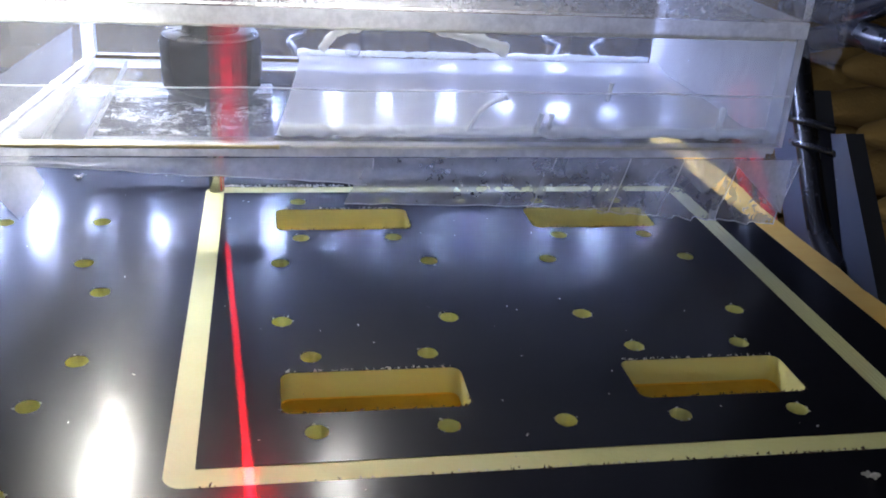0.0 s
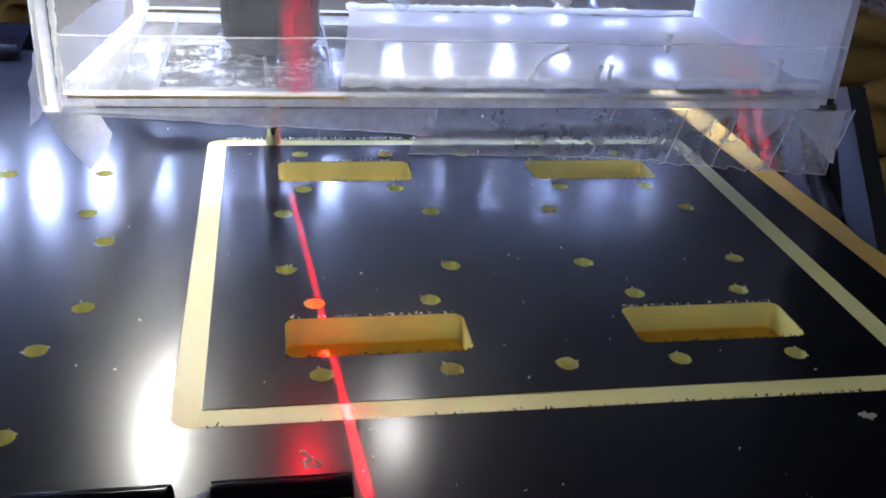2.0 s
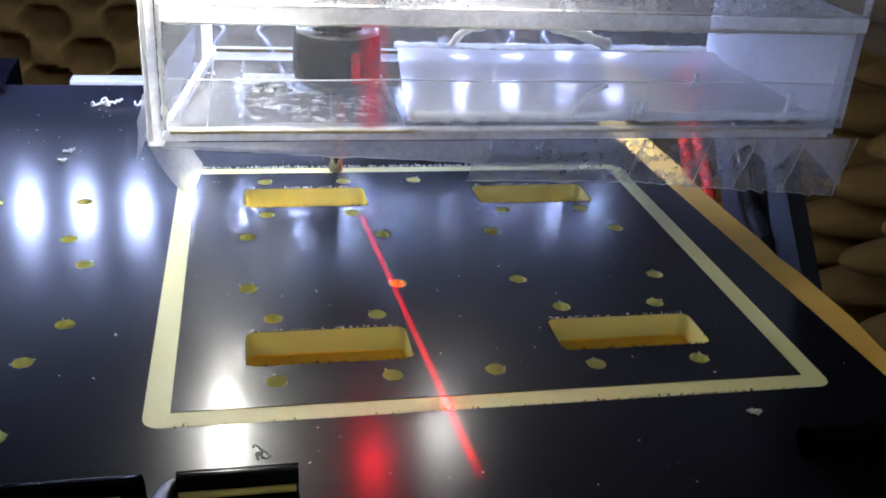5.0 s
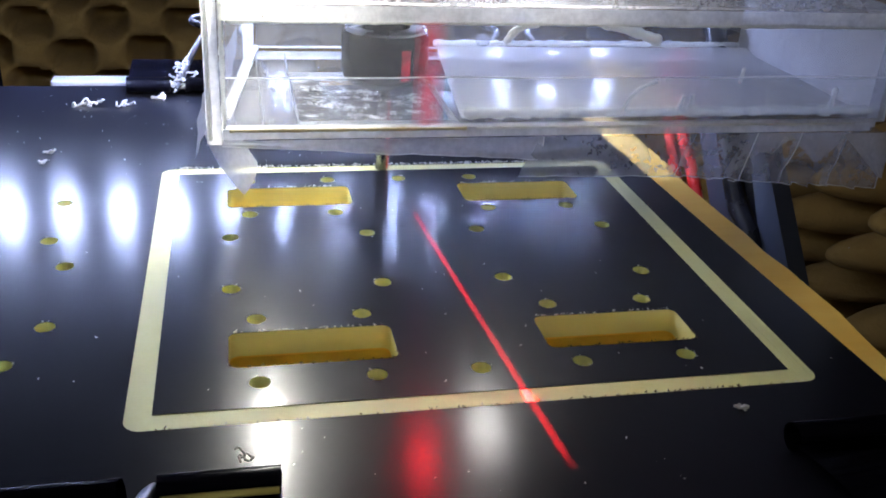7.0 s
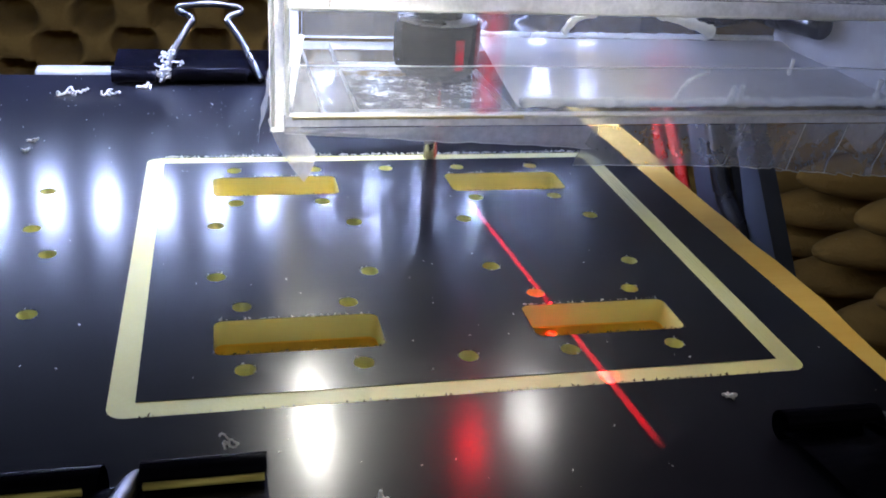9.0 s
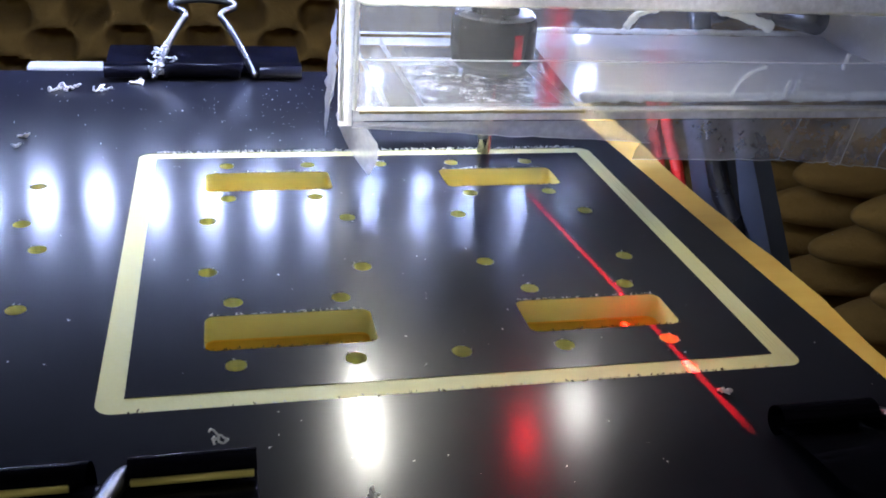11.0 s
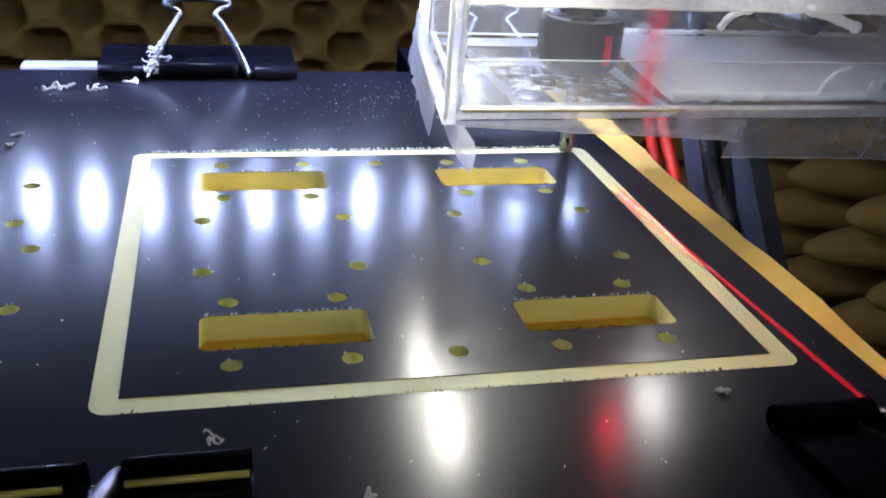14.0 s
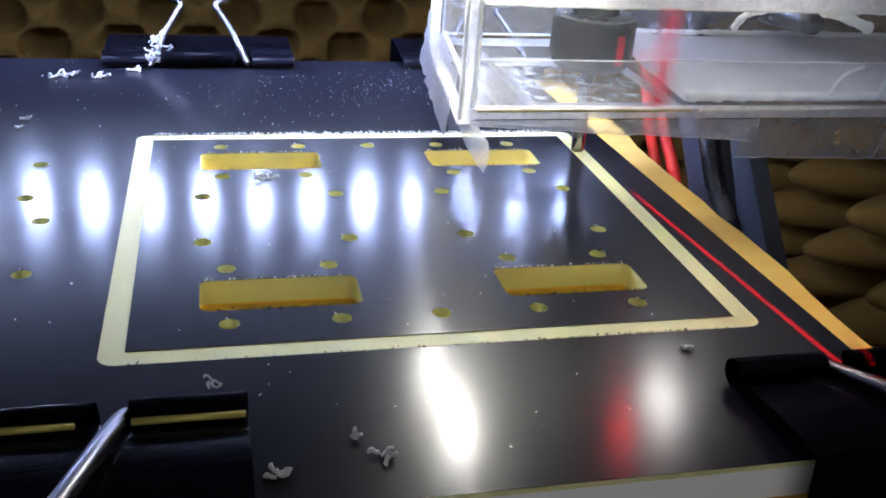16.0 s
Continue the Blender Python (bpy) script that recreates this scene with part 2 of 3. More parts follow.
def bm_lathe(profile, sides=40, at=(0, 0), bm=None):
    """Profile of (radius, z), turned about the vertical through at."""
    bm = bm or bmesh.new()
    rings = [[bm.verts.new(((at[0] + r * math.cos(a)) * MM, (at[1] + r * math.sin(a)) * MM, z * MM))
              for a in (2 * math.pi * k / sides for k in range(sides))] for r, z in profile]
    for u, v in zip(rings, rings[1:]):
        for k in range(sides):
            bm.faces.new((u[k], u[(k + 1) % sides], v[(k + 1) % sides], v[k]))
    bm.faces.new(rings[0][::-1])
    bm.faces.new(rings[-1])
    return bm


def bm_sheet(grid, thick=0.0):
    """A sheet through a grid of points (rows of equal length), thickened downwards along its normals."""
    bm = bmesh.new()
    vs = [[bm.verts.new(Vector(p) * MM) for p in row] for row in grid]
    for a, b in zip(vs, vs[1:]):
        for k in range(len(a) - 1):
            bm.faces.new((a[k], a[k + 1], b[k + 1], b[k]))
    if thick:
        bmesh.ops.solidify(bm, geom=bm.faces[:], thickness=thick * MM)
    return bm


def loop_rect(x0, x1, y0, y1, r=0.0, n=6):
    if not r:
        return [(x0, y0), (x1, y0), (x1, y1), (x0, y1)]
    out = []
    for cx, cy, a in ((x1 - r, y0 + r, -90), (x1 - r, y1 - r, 0), (x0 + r, y1 - r, 90), (x0 + r, y0 + r, 180)):
        out += [(cx + r * math.cos(radians(a + 90 * k / n)), cy + r * math.sin(radians(a + 90 * k / n))) for k in range(n + 1)]
    return out


def loop_circle(x, y, r, n=24, rough=0.0, seed=0):
    g = random.Random(seed)
    return [(x + r * (1 + rough * g.uniform(-1, 1)) * math.cos(2 * math.pi * k / n), y + r * (1 + rough * g.uniform(-1, 1)) * math.sin(2 * math.pi * k / n)) for k in range(n)]


def bm_filled(outer, holes, z, bm=None):
    """A flat face at height z inside the loop outer, less the loops in holes."""
    bm = bm or bmesh.new()
    edges = []
    for lp in [outer] + holes:
        vs = [bm.verts.new((x * MM, y * MM, z * MM)) for x, y in lp]
        edges += [bm.edges.new((vs[i], vs[(i + 1) % len(vs)])) for i in range(len(vs))]
    bmesh.ops.triangle_fill(bm, use_beauty=True, use_dissolve=False, edges=edges, normal=(0, 0, 1))
    for f in bm.faces:
        if f.normal.z < 0:
            f.normal_flip()
    return bm


def bm_wall(bm, loop, z0, z1, index=0):
    """The upright band along a closed loop."""
    lo = [bm.verts.new((x * MM, y * MM, z0 * MM)) for x, y in loop]
    hi = [bm.verts.new((x * MM, y * MM, z1 * MM)) for x, y in loop]
    for i in range(len(loop)):
        j = (i + 1) % len(loop)
        bm.faces.new((lo[i], lo[j], hi[j], hi[i])).material_index = index
    return bm


# ---- the enclosure ----
def foam_panel(name, width, height, m, label, deep, pu, pv, u0, v0, step, eggs, wu, wv, square):
    """Convoluted foam: staggered egg-shaped bumps, or a soft face with staggered deep pits, centred on (u0, v0)."""
    nu, nv = int(width / step), int(height / step)
    verts, faces = [], []
    for j in range(nv + 1):
        for i in range(nu + 1):
            u, v = i * step, j * step
            ru = u - u0 + 3.0 * noise.noise((u / 45, v / 45, 3.1))
            rv = v - v0 + 3.0 * noise.noise((u / 45, v / 45, 8.7))
            q = 0.0
            for off in (0.5, 1.0):
                du, dv = (ru / pu + off) % 1.0 - 0.5, (rv / pv + off) % 1.0 - 0.5
                q = max(q, 1 - abs(du / wu) ** square - abs(dv / wv) ** square)
            if eggs:
                h = 4.0 + deep * q ** 0.5
            else:
                swell = math.cos(2 * math.pi * ru / pu) * math.cos(2 * math.pi * rv / pv)
                h = deep * (1 - 0.85 * min(1.0, 1.6 * q)) - 5.0 * swell
            verts.append((u * MM, v * MM, (h + 0.6 * noise.noise((u / 6, v / 6, 0.5))) * MM))
    for j in range(nv):
        for i in range(nu):
            a = j * (nu + 1) + i
            faces.append((a, a + 1, a + nu + 2, a + nu + 1))
    me = bpy.data.meshes.new(name)
    me.from_pydata(verts, [], faces)
    me.materials.append(FOAM)
    for p in me.polygons:
        p.use_smooth = True
    ob = new(name, me)
    ob.matrix_basis = m
    return tagged(ob, label, "acoustic foam")


def enclosure():
    # unseen front walls and ceiling are added; the opening lets dim room light in
    walls = (("wall_north", (-360, 430, 500, 510, -260, 420)), ("wall_west", (-370, -360, -190, 510, -260, 420)),
             ("wall_east", (430, 440, -190, 510, -260, 420)), ("floor", (-370, 440, -190, 510, -270, -260)),
             ("ceiling", (-370, 440, -190, 510, 420, 430)),
             ("wall_south_1", (-370, -130, -202, -192, -270, 430)), ("wall_south_2", (170, 440, -202, -192, -270, 430)),
             ("wall_south_3", (-130, 170, -202, -192, -270, -40)), ("wall_south_4", (-130, 170, -202, -192, 190, 430)))
    for name, (x0, x1, y0, y1, z0, z1) in walls:
        tagged(part(name, bm_box(x0, x1, y0, y1, z0, z1), DARK), "dark plain panel of the machine enclosure", "enclosure wall", kind="structure")
    foam_panel("foam_panel", 775, 420, pose(-0.355, 0.498, -0.255, 90), "brown convoluted acoustic foam lining the back wall", 48, 43, 35, 277, 191, 2.0, False, 0.29, 0.27, 3.0)
    # side lining: u runs towards -y, v upwards, the bumps face the bed
    m = Matrix(((0, 0, -1, 0.428), (-1, 0, 0, 0.448), (0, 1, 0, -0.255), (0, 0, 0, 1)))
    foam_panel("foam_panel", 560, 420, m, "brown convoluted acoustic foam lining the side wall", 100, 56, 64, 183, 154, 2.2, True, 0.34, 0.26, 2.0)


# ---- the bed: board, two-colour sheet, clips ----
FALLING = []                  # a shaving that drops from the beam
BED = []                      # everything that rides on the moving bed
EDGE_R = lambda y: 112.6 - 0.032 * (y - 55)
CAP = 0.06


def board():
    """Plywood board under the sheet, its right edge sawn a little unevenly."""
    g = random.Random(4)
    left, right = -104.0, 127.2
    ys = [-38.6 + k * 9.3 for k in range(23)]
    pts = [(left, -38.6), (right, -38.6)] + [(right + g.uniform(-0.8, 0.9), y) for y in ys[1:]] + [(left, ys[-1])]
    bm = bm_filled(pts, [], -6.0)
    bm_wall(bm, pts, -15.0, -6.0)
    bm_filled(pts, [], -15.0, bm)
    ob = part("board", bm, WOOD)
    BED.append(tagged(ob, "pale plywood board under the black plastic sheet", "board"))


PANEL_HOLES = [(x, y) for y in (36.7, 58.4) for x in (11.2, 38.5, 61.5, 89.4)]
PANEL_HOLES += [(x, y) for y in (6.5, 87.9) for x in (15.3, 33.2, 49.8, 66.8, 84.9)]
PANEL_HOLES += [(x, y) for y in (25.6, 69.4) for x in (15.3, 33.2, 66.8, 84.9)]
SHEET_HOLES = [(-18.4, 26.6), (-18.4, 48.4), (-22.8, 59.7), (-22.8, 15.4), (-22.9, -3.5), (-22.5, 78.2), (-40.3, 59.8), (-40.1, 78.2)]
POCKETS = [(x, y) for x in (10.7, 62.6) for y in (10.9, 73.3)]


def plastic_sheet():
    sheet = empty("plastic_sheet")
    tagged(sheet, "black sheet with yellow core, milled with grooves, pockets and round holes", "plastic sheet")
    outer = [(-96, -38), (EDGE_R(-38), -38), (EDGE_R(165), 165), (-96, 165)]
    g_out, g_in = loop_rect(-3.8, 103.8, -3.7, 96.6, 2.6), loop_rect(0, 100, 0, 93.2)
    hole = lambda i, x, y: loop_circle(x, y, 1.62, 22, 0.03, i)
    s_holes = [hole(i, x, y) for i, (x, y) in enumerate(SHEET_HOLES)]
    p_holes = [hole(50 + i, x, y) for i, (x, y) in enumerate(PANEL_HOLES)]
    pk = [loop_rect(x, x + 26.7, y, y + 10.4, 1.6) for x, y in POCKETS]
    bm = bm_filled(outer, [g_out] + s_holes, 0)
    for lp in [outer, g_out] + s_holes:
        bm_wall(bm, lp, -CAP, 0)
    part("top_layer", bm, BLACK, sheet, "glossy black top layer")
    bm = bm_filled(g_in, p_holes + pk, 0)
    for lp in [g_in] + p_holes + pk:
        bm_wall(bm, lp, -CAP, 0)
    part("panel_top", bm, BLACK, sheet, "glossy black face of the panel being cut out")
    bm = bmesh.new()
    bm_wall(bm, outer, -0.9, -CAP)
    part("core_edge", bm, CORE, sheet, "pale yellow edge of the core")
    bm = bmesh.new()
    bm_wall(bm, outer, -5.9, -0.9)
    part("backing_edge", bm, WHITECORE, sheet, "white edge of the backing layer")
    bm = bm_filled(g_out, [g_in], -0.12)
    bm_wall(bm, g_out, -0.12, -CAP)
    bm_wall(bm, g_in, -0.12, -CAP)
    part("groove", bm, CORE, sheet, "pale yellow milled groove round the panel")
    for x, r in ((100.7, 0.07), (101.5, 0.10), (102.2, 0.08), (102.9, 0.09)):
        part("tool_mark", bm_tube([(x, y, -0.15) for y in range(-2, 96, 7)], r, 5, wobble=0.4, seed=int(x * 10)), CORE, sheet)
    for lp in pk:
        bm = bm_filled(lp, [], -4.8)
        for f in bm.faces:
            f.material_index = 1
        bm_wall(bm, lp, -4.5, -CAP)
        bm_wall(bm, lp, -4.8, -4.5, 1)
        part("pocket", bm, [CORE, CHAR], sheet, "deep yellow pocket with a scorched floor")
    for lp in s_holes + p_holes:
        bm = bm_filled(lp, [], -2.4)
        bm_wall(bm, lp, -2.4, -CAP)
        part("hole", bm, CORE, sheet, "shallow round yellow hole")
    BED.append(sheet)


def binder_clip(m, label, handle_up, brassy_lip=False):
    """A 51 mm spring clip biting the edge of the bed: lips towards +x... built with its lips at y = 0 and its spine at y = 24."""
    clip = new("binder_clip")
    clip.empty_display_size = 0.01
    # jaw profile: from the lip on the sheet, over the sloping flap, to the spine and back below
    half = 27.2
    for side, z_lip, z_back, name in ((1, 0.6, 2.2, "upper_jaw"), (-1, -15.6, -21.0, "lower_jaw")):
        bm = bmesh.new()
        prof = [(2.4, z_lip + side * 1.2), (24, z_back + side * 2.0)]
        n = 14
        rows = []
        for k in range(n + 1):
            y = prof[0][0] + (prof[1][0] - prof[0][0]) * k / n
            z = prof[0][1] + (prof[1][1] - prof[0][1]) * k / n + side * 0.8 * math.sin(math.pi * k / n)
            rows.append([(x, y, z) for x in (-half, -half / 2, 0, half / 2, half)])
        bm = bm_sheet(rows, 0.5 * side)
        part(name, bm, CLIP, clip, smooth=False)
        # rolled lips, cut away where the wire is hooked in
        gap = 15.2 if handle_up else 12.2
        for x0, x1, c0, c1 in ((-half, -gap, 0, 0), (3.6 - gap, gap - 3.6, 2.4, 2.4), (gap, half, 0, 0)):
            ring = [(2.35 + 2.3 * math.cos(a), z_lip + side * (2.0 + 2.2 * math.sin(a))) for a in [radians(q) for q in range(25, 290, 16)]]
            rows = [[(x0 + c0 * (1 - s) * 0.5, y, z), (x0 + c0, y, z), (x1 - c1, y, z), (x1 - c1 * s, y, z)] for s, (y, z) in zip(np.linspace(0, 1, len(ring)), ring)]
            lip = part("lip", bm_sheet(rows, 0.45), CLIP, clip, smooth=True)
            # a thin brassy yellow rod along each upper lip
            if side > 0 and brassy_lip:
                part("brassy_edge", bm_tube([(x0 + c0 + 0.4, 4.5, 3.3), (x1 - c1 - 0.4, 4.5, 3.3)], 0.5, 8), BRASS, lip, "brassy yellow edge of the lip", smooth=True)
    ring = [(24 + 0.6 * math.sin(math.pi * k / 8), 4.2 - 27.2 * k / 8) for k in range(9)]
    part("spine", bm_sheet([[(-half, y, z), (half, y, z)] for y, z in ring], 0.5), CLIP, clip)
    # wire handle
    if handle_up:
        pts = [(-14.0, 0.9, 1.4), (-13.0, 3, 2.6), (-10.2, 8.5, 8.0), (-6.6, 13.2, 13.2), (-5.0, 14.6, 15.2), (-6.0, 15.6, 16.4), (-8.4, 16.4, 17.2), (-8.9, 16.8, 17.9), (-7.4, 17.2, 18.8), (0, 17.6, 19.4)]
    else:
        pts = [(-11.8, 0.9, 1.6), (-11.0, 4, 3.0), (-9.0, 14, 5.6), (-6.6, 24, 7.4), (-5.4, 28, 8.0), (-6.2, 31, 8.4), (-8.6, 33, 8.6), (-8.9, 35, 8.8), (-7.2, 37, 9), (0, 38, 9)]
    full = pts + [(-x, y, z) for x, y, z in pts[-2::-1]]
    wire, look_of_wire = (CHROME, "bright bent wire handle") if handle_up or brassy_lip else (DARKWIRE, "dull blackened wire handle")
    part("wire_handle", bm_tube(smooth_line(full, 5), 1.0 if handle_up else 1.25, 10), wire, clip, look_of_wire, smooth=True)
    clip.matrix_basis = m
    BED.append(tagged(clip, label, "binder clip", "clips holding the sheet"))
    return clip


def clips():
    back = "black steel binder clip with chrome handle on the back edge"
    first = binder_clip(pose(0.0105, 0.1545, 0), back, True)
    for x in (-0.0815, 0.0985):
        c = copy_thing(first, pose(x, 0.1545, 0))
        BED.append(tagged(c, back))
    front = "black steel binder clip biting the front edge"
    binder_clip(pose(-0.0100, -0.0178, 0, 0, 0, 180), front + ", brassy yellow along its lips", False, True)
    binder_clip(pose(0.1155, -0.0180, 0, 0, 0, 180), front + ", all black", False)


# ---- the fixed machine: beam with LED strip, rails, cables ----
def machine():
    beam = empty("gantry_beam")
    part("beam_body", bm_box(-330, 330, 172, 200, 46, 106, 1.0), DARK, beam)
    tagged(beam, "dark metal gantry beam over the back of the bed", "gantry beam")
    strip = empty("led_strip")
    part("tape_backing", bm_box(-160, 132, -3.5, 3.5, 0, 0.6), SHAVING, strip, "white flexible strip")
    for k in range(18):
        x = -155.7 + 16.6 * k
        part("led", bm_box(x - 2.5, x + 2.5, -2.5, 2.5, -1.3, 0.0), LED, strip, "lit cool white chip")
    strip.matrix_basis = Matrix.Translation((0, 0.1680, 0.0430)) @ pose(0, 0, 0, 0, 0, -4.0) @ pose(0, 0, 0, -2, 0, 0)
    tagged(strip, "lit cool white LED strip under the gantry beam", "LED strip")

    rail = empty("side_rail")
    def slab(x, a, b, c, d):
        bm = bmesh.new()
        front = [bm.verts.new((x * MM, y * MM, z * MM)) for y, z in (a, b, c, d)]
        back = [bm.verts.new(((x + 5) * MM, y * MM, z * MM)) for y, z in (a, b, c, d)]
        bm.faces.new(front)
        bm.faces.new(back[::-1])
        for i in range(4):
            bm.faces.new((front[i], front[(i + 1) % 4], back[(i + 1) % 4], back[i]))
        return bm
    part("web", slab(150, (146, 8), (124, 16), (84, -42), (104, -46)), RAIL, rail)
    part("flange", slab(150, (112, 8), (106, 10), (67, -34), (82, -38)), RAIL, rail)
    tagged(rail, "grey painted metal rail beside the bed", "rail")
    cable = part("power_cable", bm_tube(smooth_line([(148, 137, 30), (148, 131.3, 23), (148, 119, 5), (148, 105, -14), (148, 93, -23), (147, 80, -40)]), 3.0, 12), CABLE, smooth=True)
    tagged(cable, "black cable bundle tied along the grey rail", "cable")
    for y, z in ((120.6, 8.6), (117, 3.2)):
        part("cable_tie", bm_tube(smooth_line([(151, y + 10, z - 2.5), (146, y + 5, z - 0.6), (144.2, y, z + 0.6), (146, y - 5, z + 1.2), (151, y - 9, z + 0.4)], 4), 0.95, 8), CABLE, cable, "black cable tie", smooth=True)
    for dx, a, b in ((0, (150, -12), (138, -28)), (0, (141, -9), (124, -26))):
        w = part("red_wire", bm_tube(smooth_line([(148, a[0] + 12, a[1] + 20), (148, *a), (148.6, (a[0] + b[0]) / 2 + 0.6, (a[1] + b[1]) / 2), (148, *b), (148, b[0] - 14, b[1] - 18)]), 1.9, 10), RED, smooth=True)
        tagged(w, "red insulated wire hanging beside the bed", "wire", "red wires")
    for pts in ([(168, 176, 28), (165, 160, 31), (165, 142.5, 32.6), (165, 126, 38.6), (166, 112, 46)], [(166, 168, 18), (165, 153, 23.2), (165, 135, 28.8), (165, 121, 29.7), (166, 104, 31)]):
        hose = part("black_hose", bm_tube(smooth_line(pts), 3.6, 14), CABLE, smooth=True)
        tagged(hose, "glossy black hose running past the side rail", "hose", "black hoses")
    plate = part("metal_plate", bm_box(-42, -8, 184, 191, -9, -4.2, 0.6), ALU)
    tagged(plate, "bare aluminium plate behind the sheet's back edge", "metal plate")


# ---- the moving head ----
HEAD = []
HX0, HX1, HY0, HY1 = -39.3, 111.0, 66.0, 131.0
ZB, ZF, ZT = 17.6, 20.4, 41.3     # underside and upper face of the bottom plate, underside of the top plate
SLANT = lambda y: HX0 + 8.0 * (y - HY0) / (HY1 - HY0)


def hood():
    h = empty("dust_hood")
    tagged(h, "clear scratched acrylic dust hood patched with packing tape", "dust hood")

    def slab(name, x0, x1, y0, y1, z0, z1, thin, mat, label="", slanted=False):
        bm = bm_box(x0, x1, y0, y1, z0, z1)
        for f in bm.faces:
            f.normal_update()
            f.material_index = 0 if abs(f.normal[thin]) > 0.9 else 1
        if slanted:
            for v in bm.verts:
                v.co.x += (SLANT(v.co.y / MM) - HX0) * MM
        return part(name, bm, [mat, EDGE], h, label)
    slab("front_panel", HX0 + 3, HX1, HY0, HY0 + 2.6, ZF - 0.6, ZT - 0.2, 1, ACRYLIC)
    slab("back_panel", HX0 + 11.4, HX1 - 3, HY1 - 2.6, HY1, ZF, ZT - 0.2, 1, PLATE)
    slab("side_panel", HX0, HX0 + 2.8, HY0 - 0.4, HY1, ZB - 0.8, 96, 0, HAZY, slanted=True)
    slab("side_panel", HX1 - 2.8, HX1, HY0 + 2.7, HY1, ZB, ZT - 0.2, 0, MILKY)
    slab("top_panel", HX0 + 11.4, HX1, HY0 - 0.4, HY1, ZT, ZT + 3, 2, HAZY, "hazy top plate")
    slab("top_panel_edge", HX0 + 3, HX0 + 11.2, HY0 - 0.4, HY0 + 8, ZT, ZT + 3, 2, FROST)
    slab("upper_panel", HX0 + 3, HX1, HY0 - 0.2, HY0 + 2.4, ZT + 3.2, 96, 1, UPPER, "frosted scratched upper front")
    # bottom plate with the spindle's opening
    for x0, x1, y0, y1 in ((HX0 + 11, -21, HY0 + 0.2, HY1 - 3), (12, HX1 - 3, HY0 + 0.2, HY1 - 3), (-21, 12, 108, HY1 - 3), (-21, 12, HY0 + 0.2, HY0 + 5)):
        slab("bottom_panel", x0, x1, y0, y1, ZB, ZF - 0.7, 2, PLATE)
    bm = bmesh.new()
    vs = [bm.verts.new((x * MM, y * MM, z * MM)) for z in (ZB, ZF - 0.7) for x, y in ((HX0 + 3, HY0 + 0.2), (HX0 + 11, HY0 + 0.2), (HX0 + 11, HY1 - 3))]
    bm.faces.new(vs[2::-1])
    bm.faces.new(vs[3:])
    bm.faces.new((vs[0], vs[1], vs[4], vs[3])).material_index = 1
    part("bottom_panel", bm, [PLATE, EDGE], h)
    bm = bm_filled(loop_rect(-21, 12, HY0 + 5, 108), [loop_circle(0, 95, 4.0)], ZF - 0.9)
    part("opening_cover", bm, DUSTY, h, "dust-covered clear cover round the tool")
    # packing tape over the right of the bottom plate
    rows = [[(12.4 + 6.2 * j / 10 * (1 - i / 40) + (108 - 12.4) * i / 40, 68.9 + 57 * j / 10, ZF + 0.3 + 0.35 * noise.noise((i / 6, j / 4, 1.3)) + (1.2 if j == 10 else 0)) for i in range(41)] for j in range(11)]
    part("floor_tape", bm_sheet(rows), FLOORTAPE, h, "whitish packing tape over the bottom plate", smooth=True)
    # tape up the left of the floor, bent against the side
    rows = [[(-33.5 + 8.0 * j / 10 + 10.5 * i / 6, 69 + 44 * j / 10, ZF + 0.2 + 0.4 * noise.noise((i / 3, j / 3, 6.3))) for i in range(7)] for j in range(11)]
    part("floor_tape", bm_sheet(rows), HAZY, h, "whitish packing tape over the bottom plate", smooth=True)
    # tape across the lower half of the front
    rows = [[(HX0 + 3.4 + 146 * i / 48, HY0 - 0.25 - 0.12 * noise.noise((i / 3, z / 6, 4.2)), z + 0.25 * noise.noise((i / 5, z, 2.0))) for i in range(49)] for z in (ZF, 23.5, 27, 30.2)]
    ft = part("front_tape", bm_sheet(rows), FILM, h, "clear tape across the front", smooth=True)
    bmt = bm_tube([(HX0 + 3.4 + 146 * i / 40, HY0 - 0.3, 30.3 + 0.3 * noise.noise((i / 5, 30, 2.0))) for i in range(41)], 0.14, 5)
    part("tape_edge", bmt, EDGE, ft, "whitened edge of the tape")

    # glue beads
    def bead(name, pts, r, mat, seed, wob=0.25):
        line = smooth_line(pts, 7)
        part(name, bm_tube(line, [r * (0.75 + 0.5 * abs(noise.noise((k * 0.21, seed, 0)))) for k in range(len(line))], 9, wobble=wob, seed=seed), mat, h, smooth=True)
    bead("glue_bead", [(x, 69.4, ZF + 1.2 + 0.5 * noise.noise((x / 9, 2, 2))) for x in range(13, 110, 8)], 1.3, GLUE, 1)
    bead("glue_line", [(x, 66.0, ZF - 0.9) for x in range(-35, 14, 6)], 0.42, OLDGLUE, 2)
    bead("glue_line", [(x, 66.0, ZF - 0.9) for x in range(15, 110, 8)], 0.35, GLUE, 22)
    bead("glue_bead", [(SLANT(y) + 3.6, y, ZF + 0.6) for y in range(70, 130, 8)], 0.8, GLUE, 3)
    bead("glue_bead", [(HX0 + 3.4, 66.2, z) for z in range(20, 56, 4)], 0.6, GLUE, 4)
    bead("glue_bead", [(HX0 + 0.6, 65.4, z) for z in range(18, 56, 4)], 0.5, GLUE, 24)
    bead("glue_bead", [(x, 66.2, ZT - 0.2) for x in range(-35, 110, 9)], 0.5, GLUE, 5)
    bead("glue_smear", [(48, 68.8, ZF + 1.5), (49.5, 68.8, 25), (51.5, 68.8, 27), (55, 68.8, 28.6)], 0.55, GLUE, 6)
